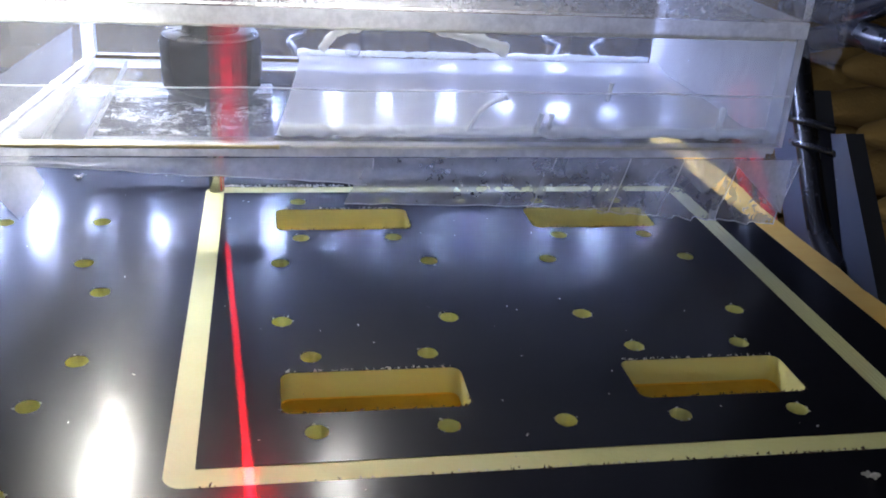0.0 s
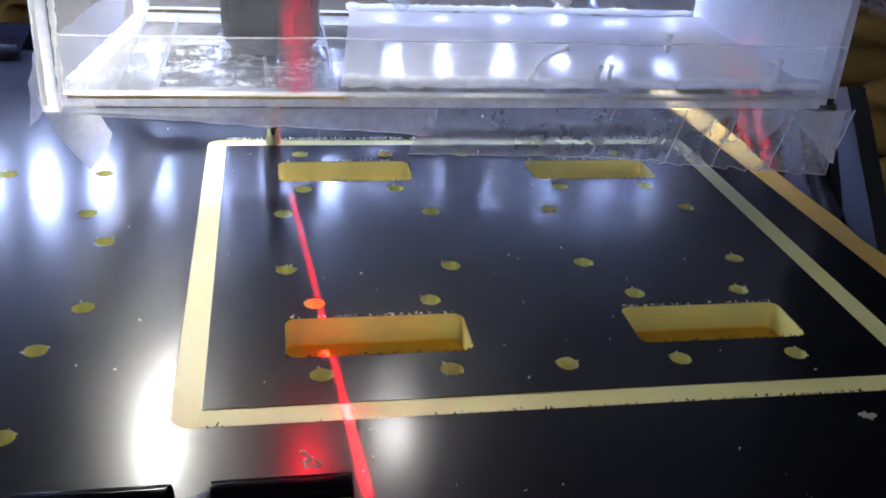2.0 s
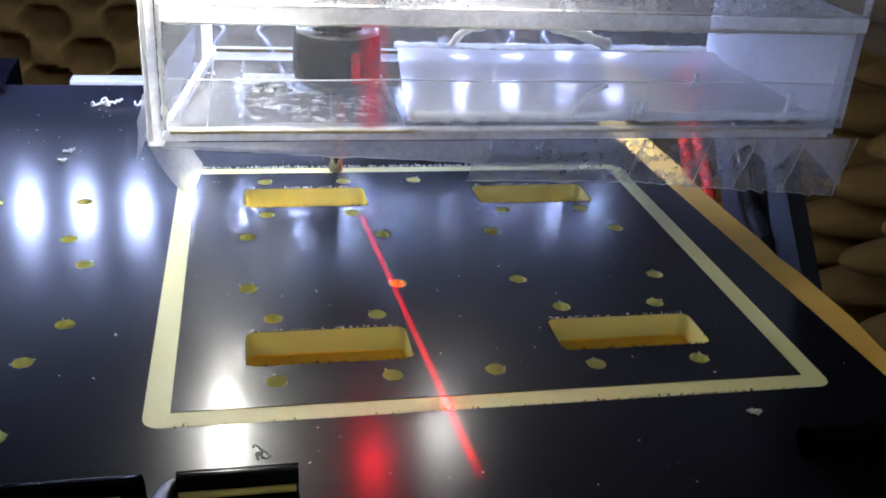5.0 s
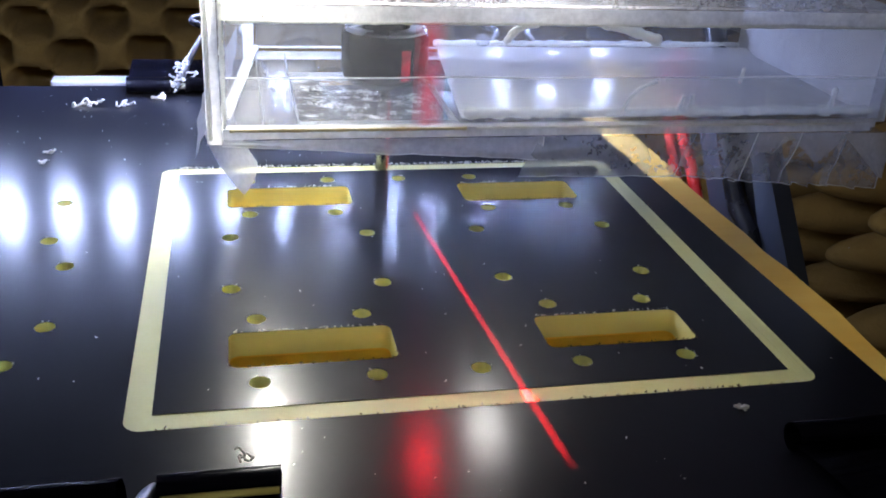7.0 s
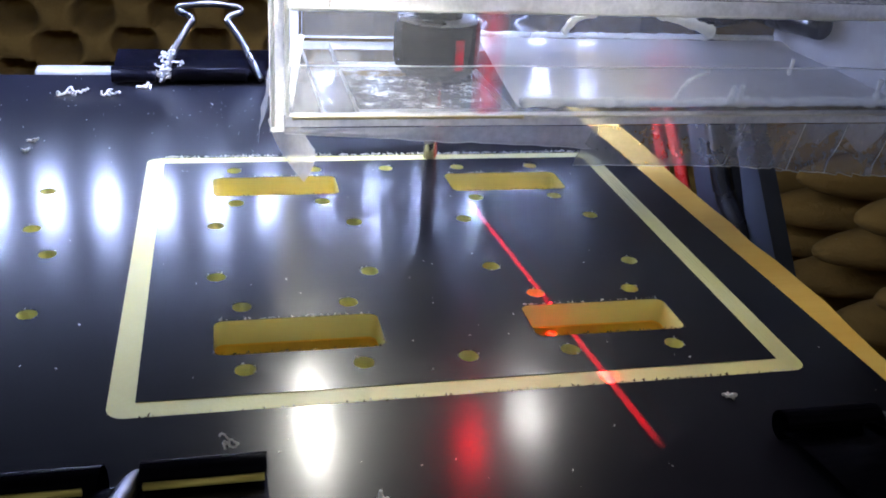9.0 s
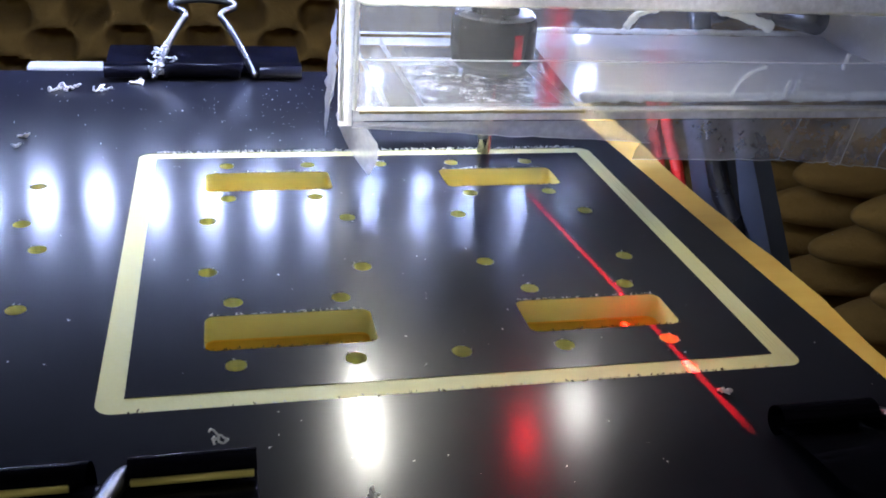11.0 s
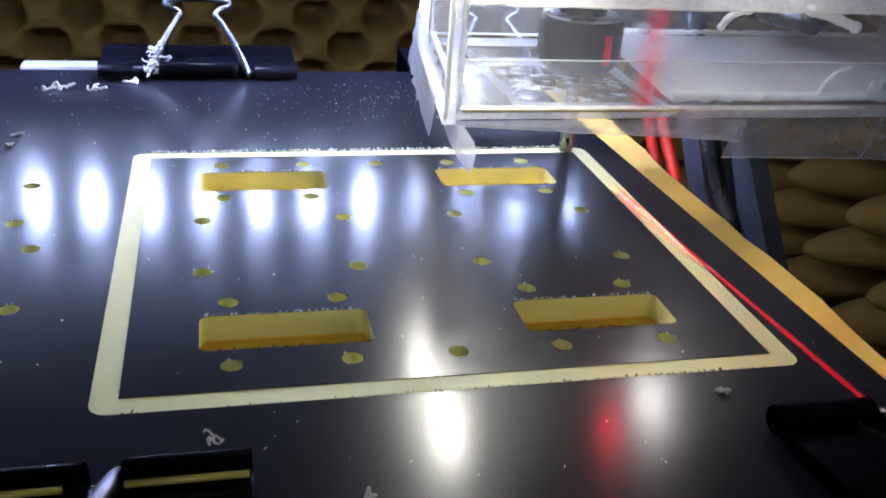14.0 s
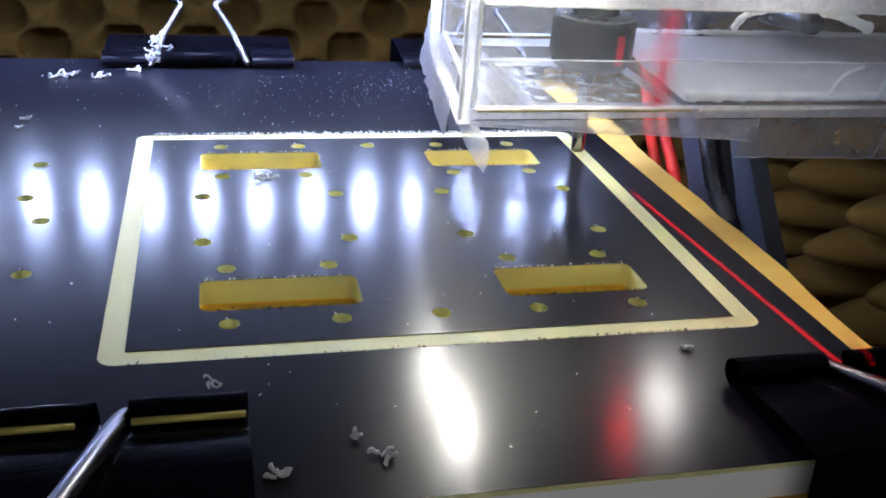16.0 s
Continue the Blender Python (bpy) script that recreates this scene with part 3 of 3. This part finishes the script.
    bead("glue_smear", [(61, 68.8, ZF + 1), (62, 68.8, 25.4)], 0.8, GLUE, 7)
    bead("glue_smear", [(63.6, 68.8, ZF + 1), (64, 68.8, 25.6)], 0.7, GLUE, 8)
    bead("glue_smear", [(98, 68.8, ZF), (98.6, 68.8, 27)], 0.8, GLUE, 9)
    bead("glue_smear", [(74.5, 68.8, 28), (75.0, 68.8, 31.5)], 0.6, GLUE, 29)
    bead("glue_smear", [(20.4, 68.4, 36.6), (23, 68.6, 39.6), (28, 68.6, 41)], 1.0, GLUE, 10)
    bead("glue_smear", [(41, 68.6, 41), (47, 68.6, 39.6), (54, 68.6, 37.2)], 1.5, GLUE, 11)
    bead("glue_bead", [(x, 127.6, ZF + 1.8) for x in range(18, 108, 8)], 1.0, GLUE, 12)
    part("bubble", bm_lathe([(0.4, 21.6), (1.6, 22.2), (2.0, 23.2), (1.6, 24.4), (0.4, 25)], 16, (31, 126)), FILM, h, smooth=True)

    # hanging films under the front edge
    def flap(x0, x1, low0, low1, seed, mat=FLAP, lean=2.0, n=14, slide=4.4):
        rows = []
        for j in range(6):
            q = j / 5
            rows.append([(x0 + (x1 - x0) * i / n - slide * q ** 1.3 + 0.3 * q * noise.noise((i, seed, 1)), HY0 + 0.1 + 0.05 * (seed % 3) - lean * q * q + 2.0 * q * noise.noise((i * 0.45, q * 2, seed)),
                          ZB - 0.2 + (low0 + (low1 - low0) * i / n - ZB) * q) for i in range(n + 1)])
        f = part("tape_flap", bm_sheet(rows), mat, h, "loose strip of packing tape", smooth=True)
        edge = [(x, y - 0.05, z) for x, y, z in rows[-1]]
        part("flap_edge", bm_tube(edge, 0.10, 5), EDGE, f)
        part("flap_edge", bm_tube([(r[-1][0], r[-1][1] - 0.05, r[-1][2]) for r in rows], 0.13, 5), EDGE, f)
    flap(-36, 30, 16.6, 12.6, 1, TAPE, 0.4, 24, 0.5)
    flap(29, 65, 9.4, 8.6, 2)
    flap(64, 80, 8.6, 7.6, 7)
    flap(78, 91, 7.4, 6.4, 4)
    flap(90, 103, 6.4, 5.4, 5)
    flap(101, 116, 5.6, 4.4, 6)
    rows = [[(HX1 + 0.4 + 4 * (j / 5) ** 2 * (0.5 + 0.5 * noise.noise((i * 0.7, j, 5))), HY0 + 60 * i / 12, 17.4 - 12.0 * j / 5 + 1.5 * noise.noise((i * 0.8, 3, 1)) * j / 5) for i in range(13)] for j in range(6)]
    part("tape_flap", bm_sheet(rows), FLAP, h, "loose strip of packing tape", smooth=True)
    # folded ends of tape at the far corner
    for k, (tip, a, b) in enumerate((((97, 67.5, 9.2), (88, 66.6, 17.2), (104, 66.6, 17.2)), ((113, 64.6, 6.0), (101, 65.6, 17.2), (114, 66.0, 17.2)), ((84, 66.2, 12.2), (80, 66.8, 17.2), (91, 66.8, 17.2)))):
        rows = [[tuple(Vector(a).lerp(Vector(b), i / 8).lerp(Vector(tip), 0.94 * j / 7) + Vector((0, 1.4 * (j / 7) * noise.noise((i * 0.6, j * 0.5, 3 + k)), 0))) for i in range(9)] for j in range(8)]
        part("folded_tape", bm_sheet(rows), TAPE, h, "folded whitish end of packing tape", smooth=True)
    # curled strip at the left corner
    rows = []
    for j in range(13):
        q = j / 12
        a = Vector((-39.8 + 3.0 * q + 4.2 * q * q, 65.2 + 1.0 * q, 19.5 - 13.8 * q))
        wide = 16.0 * (1 - 0.45 * q)
        rows.append([tuple(a + Vector((0.34 * u * wide + 0.8 * math.sin(math.pi * u), 0.94 * u * wide, 1.6 * u + 2.4 * u * q))) for u in [k / 7 for k in range(8)]])
    part("curled_tape", bm_sheet(rows), TAPE, h, "curled end of whitish packing tape", smooth=True)
    rows = [[(SLANT(66 + 62 * i / 14) - 0.5 - 2.2 * (j / 5) - 1.2 * noise.noise((i * 0.9, j * 0.7, 9)), 66 + 62 * i / 14, 27 - 13 * j / 5 + 1.8 * noise.noise((i * 0.7, 1, 1)) * j / 5) for i in range(15)] for j in range(6)]
    part("side_tape", bm_sheet(rows), TAPE, h, "crumpled tape along the side", smooth=True)
    rows = [[(HX1 + 0.3 + 8.5 * i / 6 + 0.6 * noise.noise((i, j * 0.7, 2)), 67 + 1.5 * noise.noise((i * 0.6, j * 0.8, 7)), 52 - 14 * j / 6 - 3 * i / 6) for i in range(7)] for j in range(7)]
    part("tape_flap", bm_sheet(rows), FILM, h, "loose strip of packing tape", smooth=True)
    HEAD.append(h)


def spindle():
    s = empty("spindle")
    tagged(s, "black spindle nose with collet nut and a steel milling bit", "spindle")
    part("collet_nut", bm_lathe([(5, 21.2), (8.2, 21.4), (9.6, 23.0), (9.9, 24.0), (9.9, 31.7), (9.5, 32.9), (8.6, 33.6), (5, 33.7)], 48, (0, 95)), NUT, s, "blackened collet nut", smooth=True)
    part("nut_rim", bm_lathe([(8.0, 33.6), (8.8, 33.65), (9.35, 33.25), (9.1, 33.85), (8.2, 34.0)], 48, (0, 95)), STEEL, s, "bright chamfered rim", smooth=True)
    part("spindle_shaft", bm_lathe([(5.5, 33.5), (5.5, 47), (20, 47), (20, 100), (5, 101)], 40, (0, 95)), NUT, s)
    part("milling_bit", bm_lathe([(0.2, -1.5), (1.6, -1.4), (1.6, 21.5), (0.5, 21.6)], 20, (0, 95)), STEEL, s, "steel milling bit", smooth=True)
    HEAD.append(s)


def lamps():
    for x, y0, y1, z, w in ((-28, 74, 118, 72, 2.3), (26, 70, 82, 64, 3.6)):
        l = empty("head_lamp")
        tagged(l, "small lit white lamp bar on the spindle head", "lamp", "lamps on the spindle head")
        part("lens", bm_box(x - w, x + w, y0, y1, z, z + 1.2, 0.5), LAMP if x < 0 else LAMPDIM, l, "lit white lens")
        part("housing", bm_box(x - w - 1, x + w + 1, y0 - 1, y1 + 1, z + 1.4, z + 9, 0.6), NUT, l)
        HEAD.append(l)
    l = empty("laser_module")
    tagged(l, "small red line laser on the spindle head", "laser")
    part("lens", bm_lathe([(0.2, 0), (2.8, 0), (2.8, 0.6), (0.2, 0.7)], 20), REDLENS, l, "lit red lens")
    bm = bm_lathe([(3.0, -8), (3.6, -8), (3.6, 17), (0.2, 17.2)], 24)
    bmesh.ops.delete(bm, geom=[f for f in bm.faces if len(f.verts) > 8 and f.calc_center_median().z < 0], context="FACES")
    bm_wall(bm, loop_circle(0, 0, 3.0, 24), -8, 0.9)
    part("housing", bm, NUT, l)
    l.matrix_basis = pose(0.006, 0.062, 0.062, -51)
    HEAD.append(l)
    # the diode shines through a narrow slit, so that its light falls as one thin fan
    at, far, near = Vector((4.6, 45, 78)), Vector((3.1, 67, 0)), Vector((9.3, -17.2, 0))
    n = (far - at).cross(near - at).normalized()
    e1 = (near - at).normalized()
    e2 = n.cross(e1)
    ang = lambda p: math.atan2((p - at).dot(e2), (p - at).dot(e1))
    lo, hi = sorted((ang(far), ang(near)))
    spot = lambda r, a, h: at + r * math.cos(a) * e1 + r * math.sin(a) * e2 + h * n
    fan = empty("laser_diode")
    tagged(fan, "small black slit holder of the red line laser", "laser")
    for h in (-0.045, 0.045):
        part("slit_blade", bm_sheet([[tuple(spot(r, 2 * math.pi * k / 48, h * q)) for k in range(49)] for r, q in ((0.001, 1), (9, 1), (9, 9), (0.001, 9))]), NUT, fan)
    stop = [hi + (2 * math.pi - (hi - lo)) * k / 40 for k in range(41)]
    part("slit_stop", bm_sheet([[tuple(spot(8.9, a, h)) for a in stop] for h in (-0.4, 0.4)]), NUT, fan)
    part("diode", bm_sheet([[tuple(spot(r, 2 * math.pi * k / 8, h)) for k in range(9)] for r, h in ((0.2, -0.035), (0.2, 0.035))]), DIODE, fan, "lit red diode")
    HEAD.append(fan)
    # added emissive strips paint the laser's glow on hood, nut and bit
    line = empty("laser_glow_strips")
    tagged(line, "thin emissive red strips imitating laser scatter on hood, nut and bit", "laser line")
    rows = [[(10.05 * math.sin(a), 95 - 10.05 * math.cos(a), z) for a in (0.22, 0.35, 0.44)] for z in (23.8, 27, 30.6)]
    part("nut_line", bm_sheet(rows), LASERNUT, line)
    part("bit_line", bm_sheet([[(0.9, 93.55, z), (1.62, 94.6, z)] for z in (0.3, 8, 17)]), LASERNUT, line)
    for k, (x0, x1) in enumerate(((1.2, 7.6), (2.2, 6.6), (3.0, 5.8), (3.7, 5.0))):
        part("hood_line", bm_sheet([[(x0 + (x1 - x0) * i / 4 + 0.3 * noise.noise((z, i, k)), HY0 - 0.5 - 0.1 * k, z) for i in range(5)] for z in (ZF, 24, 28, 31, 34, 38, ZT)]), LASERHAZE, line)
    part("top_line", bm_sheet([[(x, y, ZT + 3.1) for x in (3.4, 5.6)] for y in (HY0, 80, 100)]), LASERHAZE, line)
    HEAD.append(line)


# ---- chips and dust on the sheet ----
def shaving(name, x, y, z, size, seed, label, tall=0.55, thick=0.09):
    g = random.Random(seed)
    bm = bmesh.new()
    for k in range(4):
        p = Vector((g.uniform(-0.3, 0.3) * size, g.uniform(-0.3, 0.3) * size, 0.35))
        line, a = [p.copy()], g.uniform(0, 6.28)
        for q in range(9):
            a += g.uniform(-1.1, 1.1)
            p = p + Vector((math.cos(a), math.sin(a), g.uniform(-1.0, 1.3))) * size * 0.12
            p.z = max(0.3, min(p.z, size * tall))
            line.append(p.copy())
        bm_tube(smooth_line(line, 3), thick * size ** 0.7, 5, bm, 0.3, seed + k)
    ob = part(name, bm, SHAVING, smooth=True)
    ob.matrix_basis = pose(x * MM, y * MM, z * MM)
    return tagged(ob, label, "shaving", "curled shavings")


def chips():
    for i, (x, y, q) in enumerate(((-27.2, 145, 4.6), (-16.5, 145, 3), (-30, 108.3, 1.2), (86.2, -9.2, 1.3), (-31, 102, 1.2), (-7.7, 152, 2.4), (30.8, -25.4, 1.2), (34, -29.4, 1.7), (20.5, -31.6, 1.8))):
        BED.append(shaving("shaving", x, y, 0, q, 20 + i, "small curled pale plastic shaving on the sheet", 1.0, 0.2 if q < 2.9 else 0.11))
    for k, (x, z, q) in enumerate(((-3.4, 1.0, 4.2), (-3.2, 2.0, 4.4), (-2.4, 3.0, 4.6), (-1.6, 5.0, 4.2), (-1.0, 7.0, 3.6))):
        BED.append(shaving("shaving", x, 156.5 + k, z, q, 40 + 7 * k, "tangled pale shavings caught on the clip", 1.0, 0.085))
    BED.append(shaving("shaving", 12.5, -17.2, 4.6, 2.0, 42, "small curled pale plastic shaving on the clip"))
    FALLING.append(shaving("shaving", 0, 0, 0, 3.0, 61, "curled pale shaving dropping from the beam onto the sheet", 0.8, 0.12))
    g = random.Random(11)
    bm = bmesh.new()
    def speck(x, y, r):
        v = [bm.verts.new(((x + r * g.uniform(-1, 1)) * MM, (y + r * g.uniform(-1, 1)) * MM, h * r * MM)) for h in (0.02, 0.02, 0.02, 0.9)]
        for q in ((0, 1, 2), (0, 1, 3), (1, 2, 3), (2, 0, 3)):
            bm.faces.new([v[i] for i in q])
    for _ in range(420):
        speck(g.gauss(40, 45), g.gauss(132, 18) if g.random() < 0.65 else g.uniform(-30, 150), g.uniform(0.08, 0.28) * (1.5 if g.random() < 0.1 else 1.0))
    for _ in range(160):
        speck(g.gauss(58, 14), g.gauss(136, 10), g.uniform(0.1, 0.34))
    ob = part("dust", bm, SHAVING)
    BED.append(tagged(ob, "fine pale plastic dust scattered on the sheet", "dust", kind="stuff"))
    bm = bmesh.new()
    for x, y in POCKETS:
        for _ in range(46):
            speck(x + g.uniform(0.6, 26), y + 10.55 + g.uniform(-0.1, 0.25), g.uniform(0.15, 0.4))
    for _ in range(420):
        speck(g.uniform(0, 101), 96.8 + g.uniform(-0.2, 0.3), g.uniform(0.2, 0.6))
    for _ in range(90):
        speck(g.uniform(2, 101), -3.5 + g.uniform(-0.2, 0.2), g.uniform(0.12, 0.3))
    for x, y in PANEL_HOLES + SHEET_HOLES:
        for _ in range(6):
            a = g.uniform(0, 6.28)
            speck(x + 1.66 * math.cos(a), y + 1.66 * math.sin(a), g.uniform(0.1, 0.32))
    ob = part("burr", bm, GLUE)
    BED.append(tagged(ob, "ragged pale burrs along the milled edges", "burr", kind="stuff"))
    bm = bmesh.new()
    for x, y in POCKETS:
        for _ in range(60):
            speck(x + g.uniform(0.4, 26.3), y + 0.05 + g.uniform(-0.12, 0.25), g.uniform(0.12, 0.38))
        for _ in range(14):
            speck(x + g.choice((0.1, 26.6)) + g.uniform(-0.15, 0.15), y + g.uniform(0.3, 3), g.uniform(0.12, 0.3))
    for _ in range(120):
        speck(g.gauss(74, 22) % 103, -3.75 + g.uniform(-0.12, 0.3), g.uniform(0.12, 0.4))
    ob = part("scorched_burr", bm, SOOT)
    BED.append(tagged(ob, "dark scorched burrs along the cut edges", "burr", kind="stuff"))


enclosure()
board()
plastic_sheet()
clips()
machine()
hood()
spindle()
lamps()
chips()


def motions():
    ts = [0.0, 0.25, 0.45, 0.7] + [1.0 + 0.5 * k for k in range(27)] + [14.25, 14.42, 14.6, 15.0, 15.5, 16.0]
    for ob in HEAD:
        base = ob.matrix_basis.copy()
        walk(ob, [(t, Matrix.Translation(((-1.6 + FEED * (min(max(t, 0.45), 14.42) - 0.45)) * MM, 0, 0)) @ base) for t in ts])
    for ob in BED:
        base = ob.matrix_basis.copy()
        walk(ob, [(t, Matrix.Translation((0, max(0.0, t - 14.45) * 7.8 * MM, 0)) @ base) for t in (0.0, 7.0, 14.0, 14.3, 14.45, 14.6, 15.0, 15.5, 16.0)])

    for ob in FALLING:
        walk(ob, [(t, pose(0.0244, y, z, 0, 0, a)) for t, y, z, a in ((0.0, 0.174, 0.1062, 0), (14.3, 0.174, 0.1062, 0), (14.42, 0.160, 0.104, 20), (14.55, 0.112, 0.055, 60),
             (14.68, 0.0690, 0.0, 80), (14.8, 0.0699, 0.0, 80), (15.5, 0.0753, 0.0, 80), (16.0, 0.0792, 0.0, 80))])


motions()
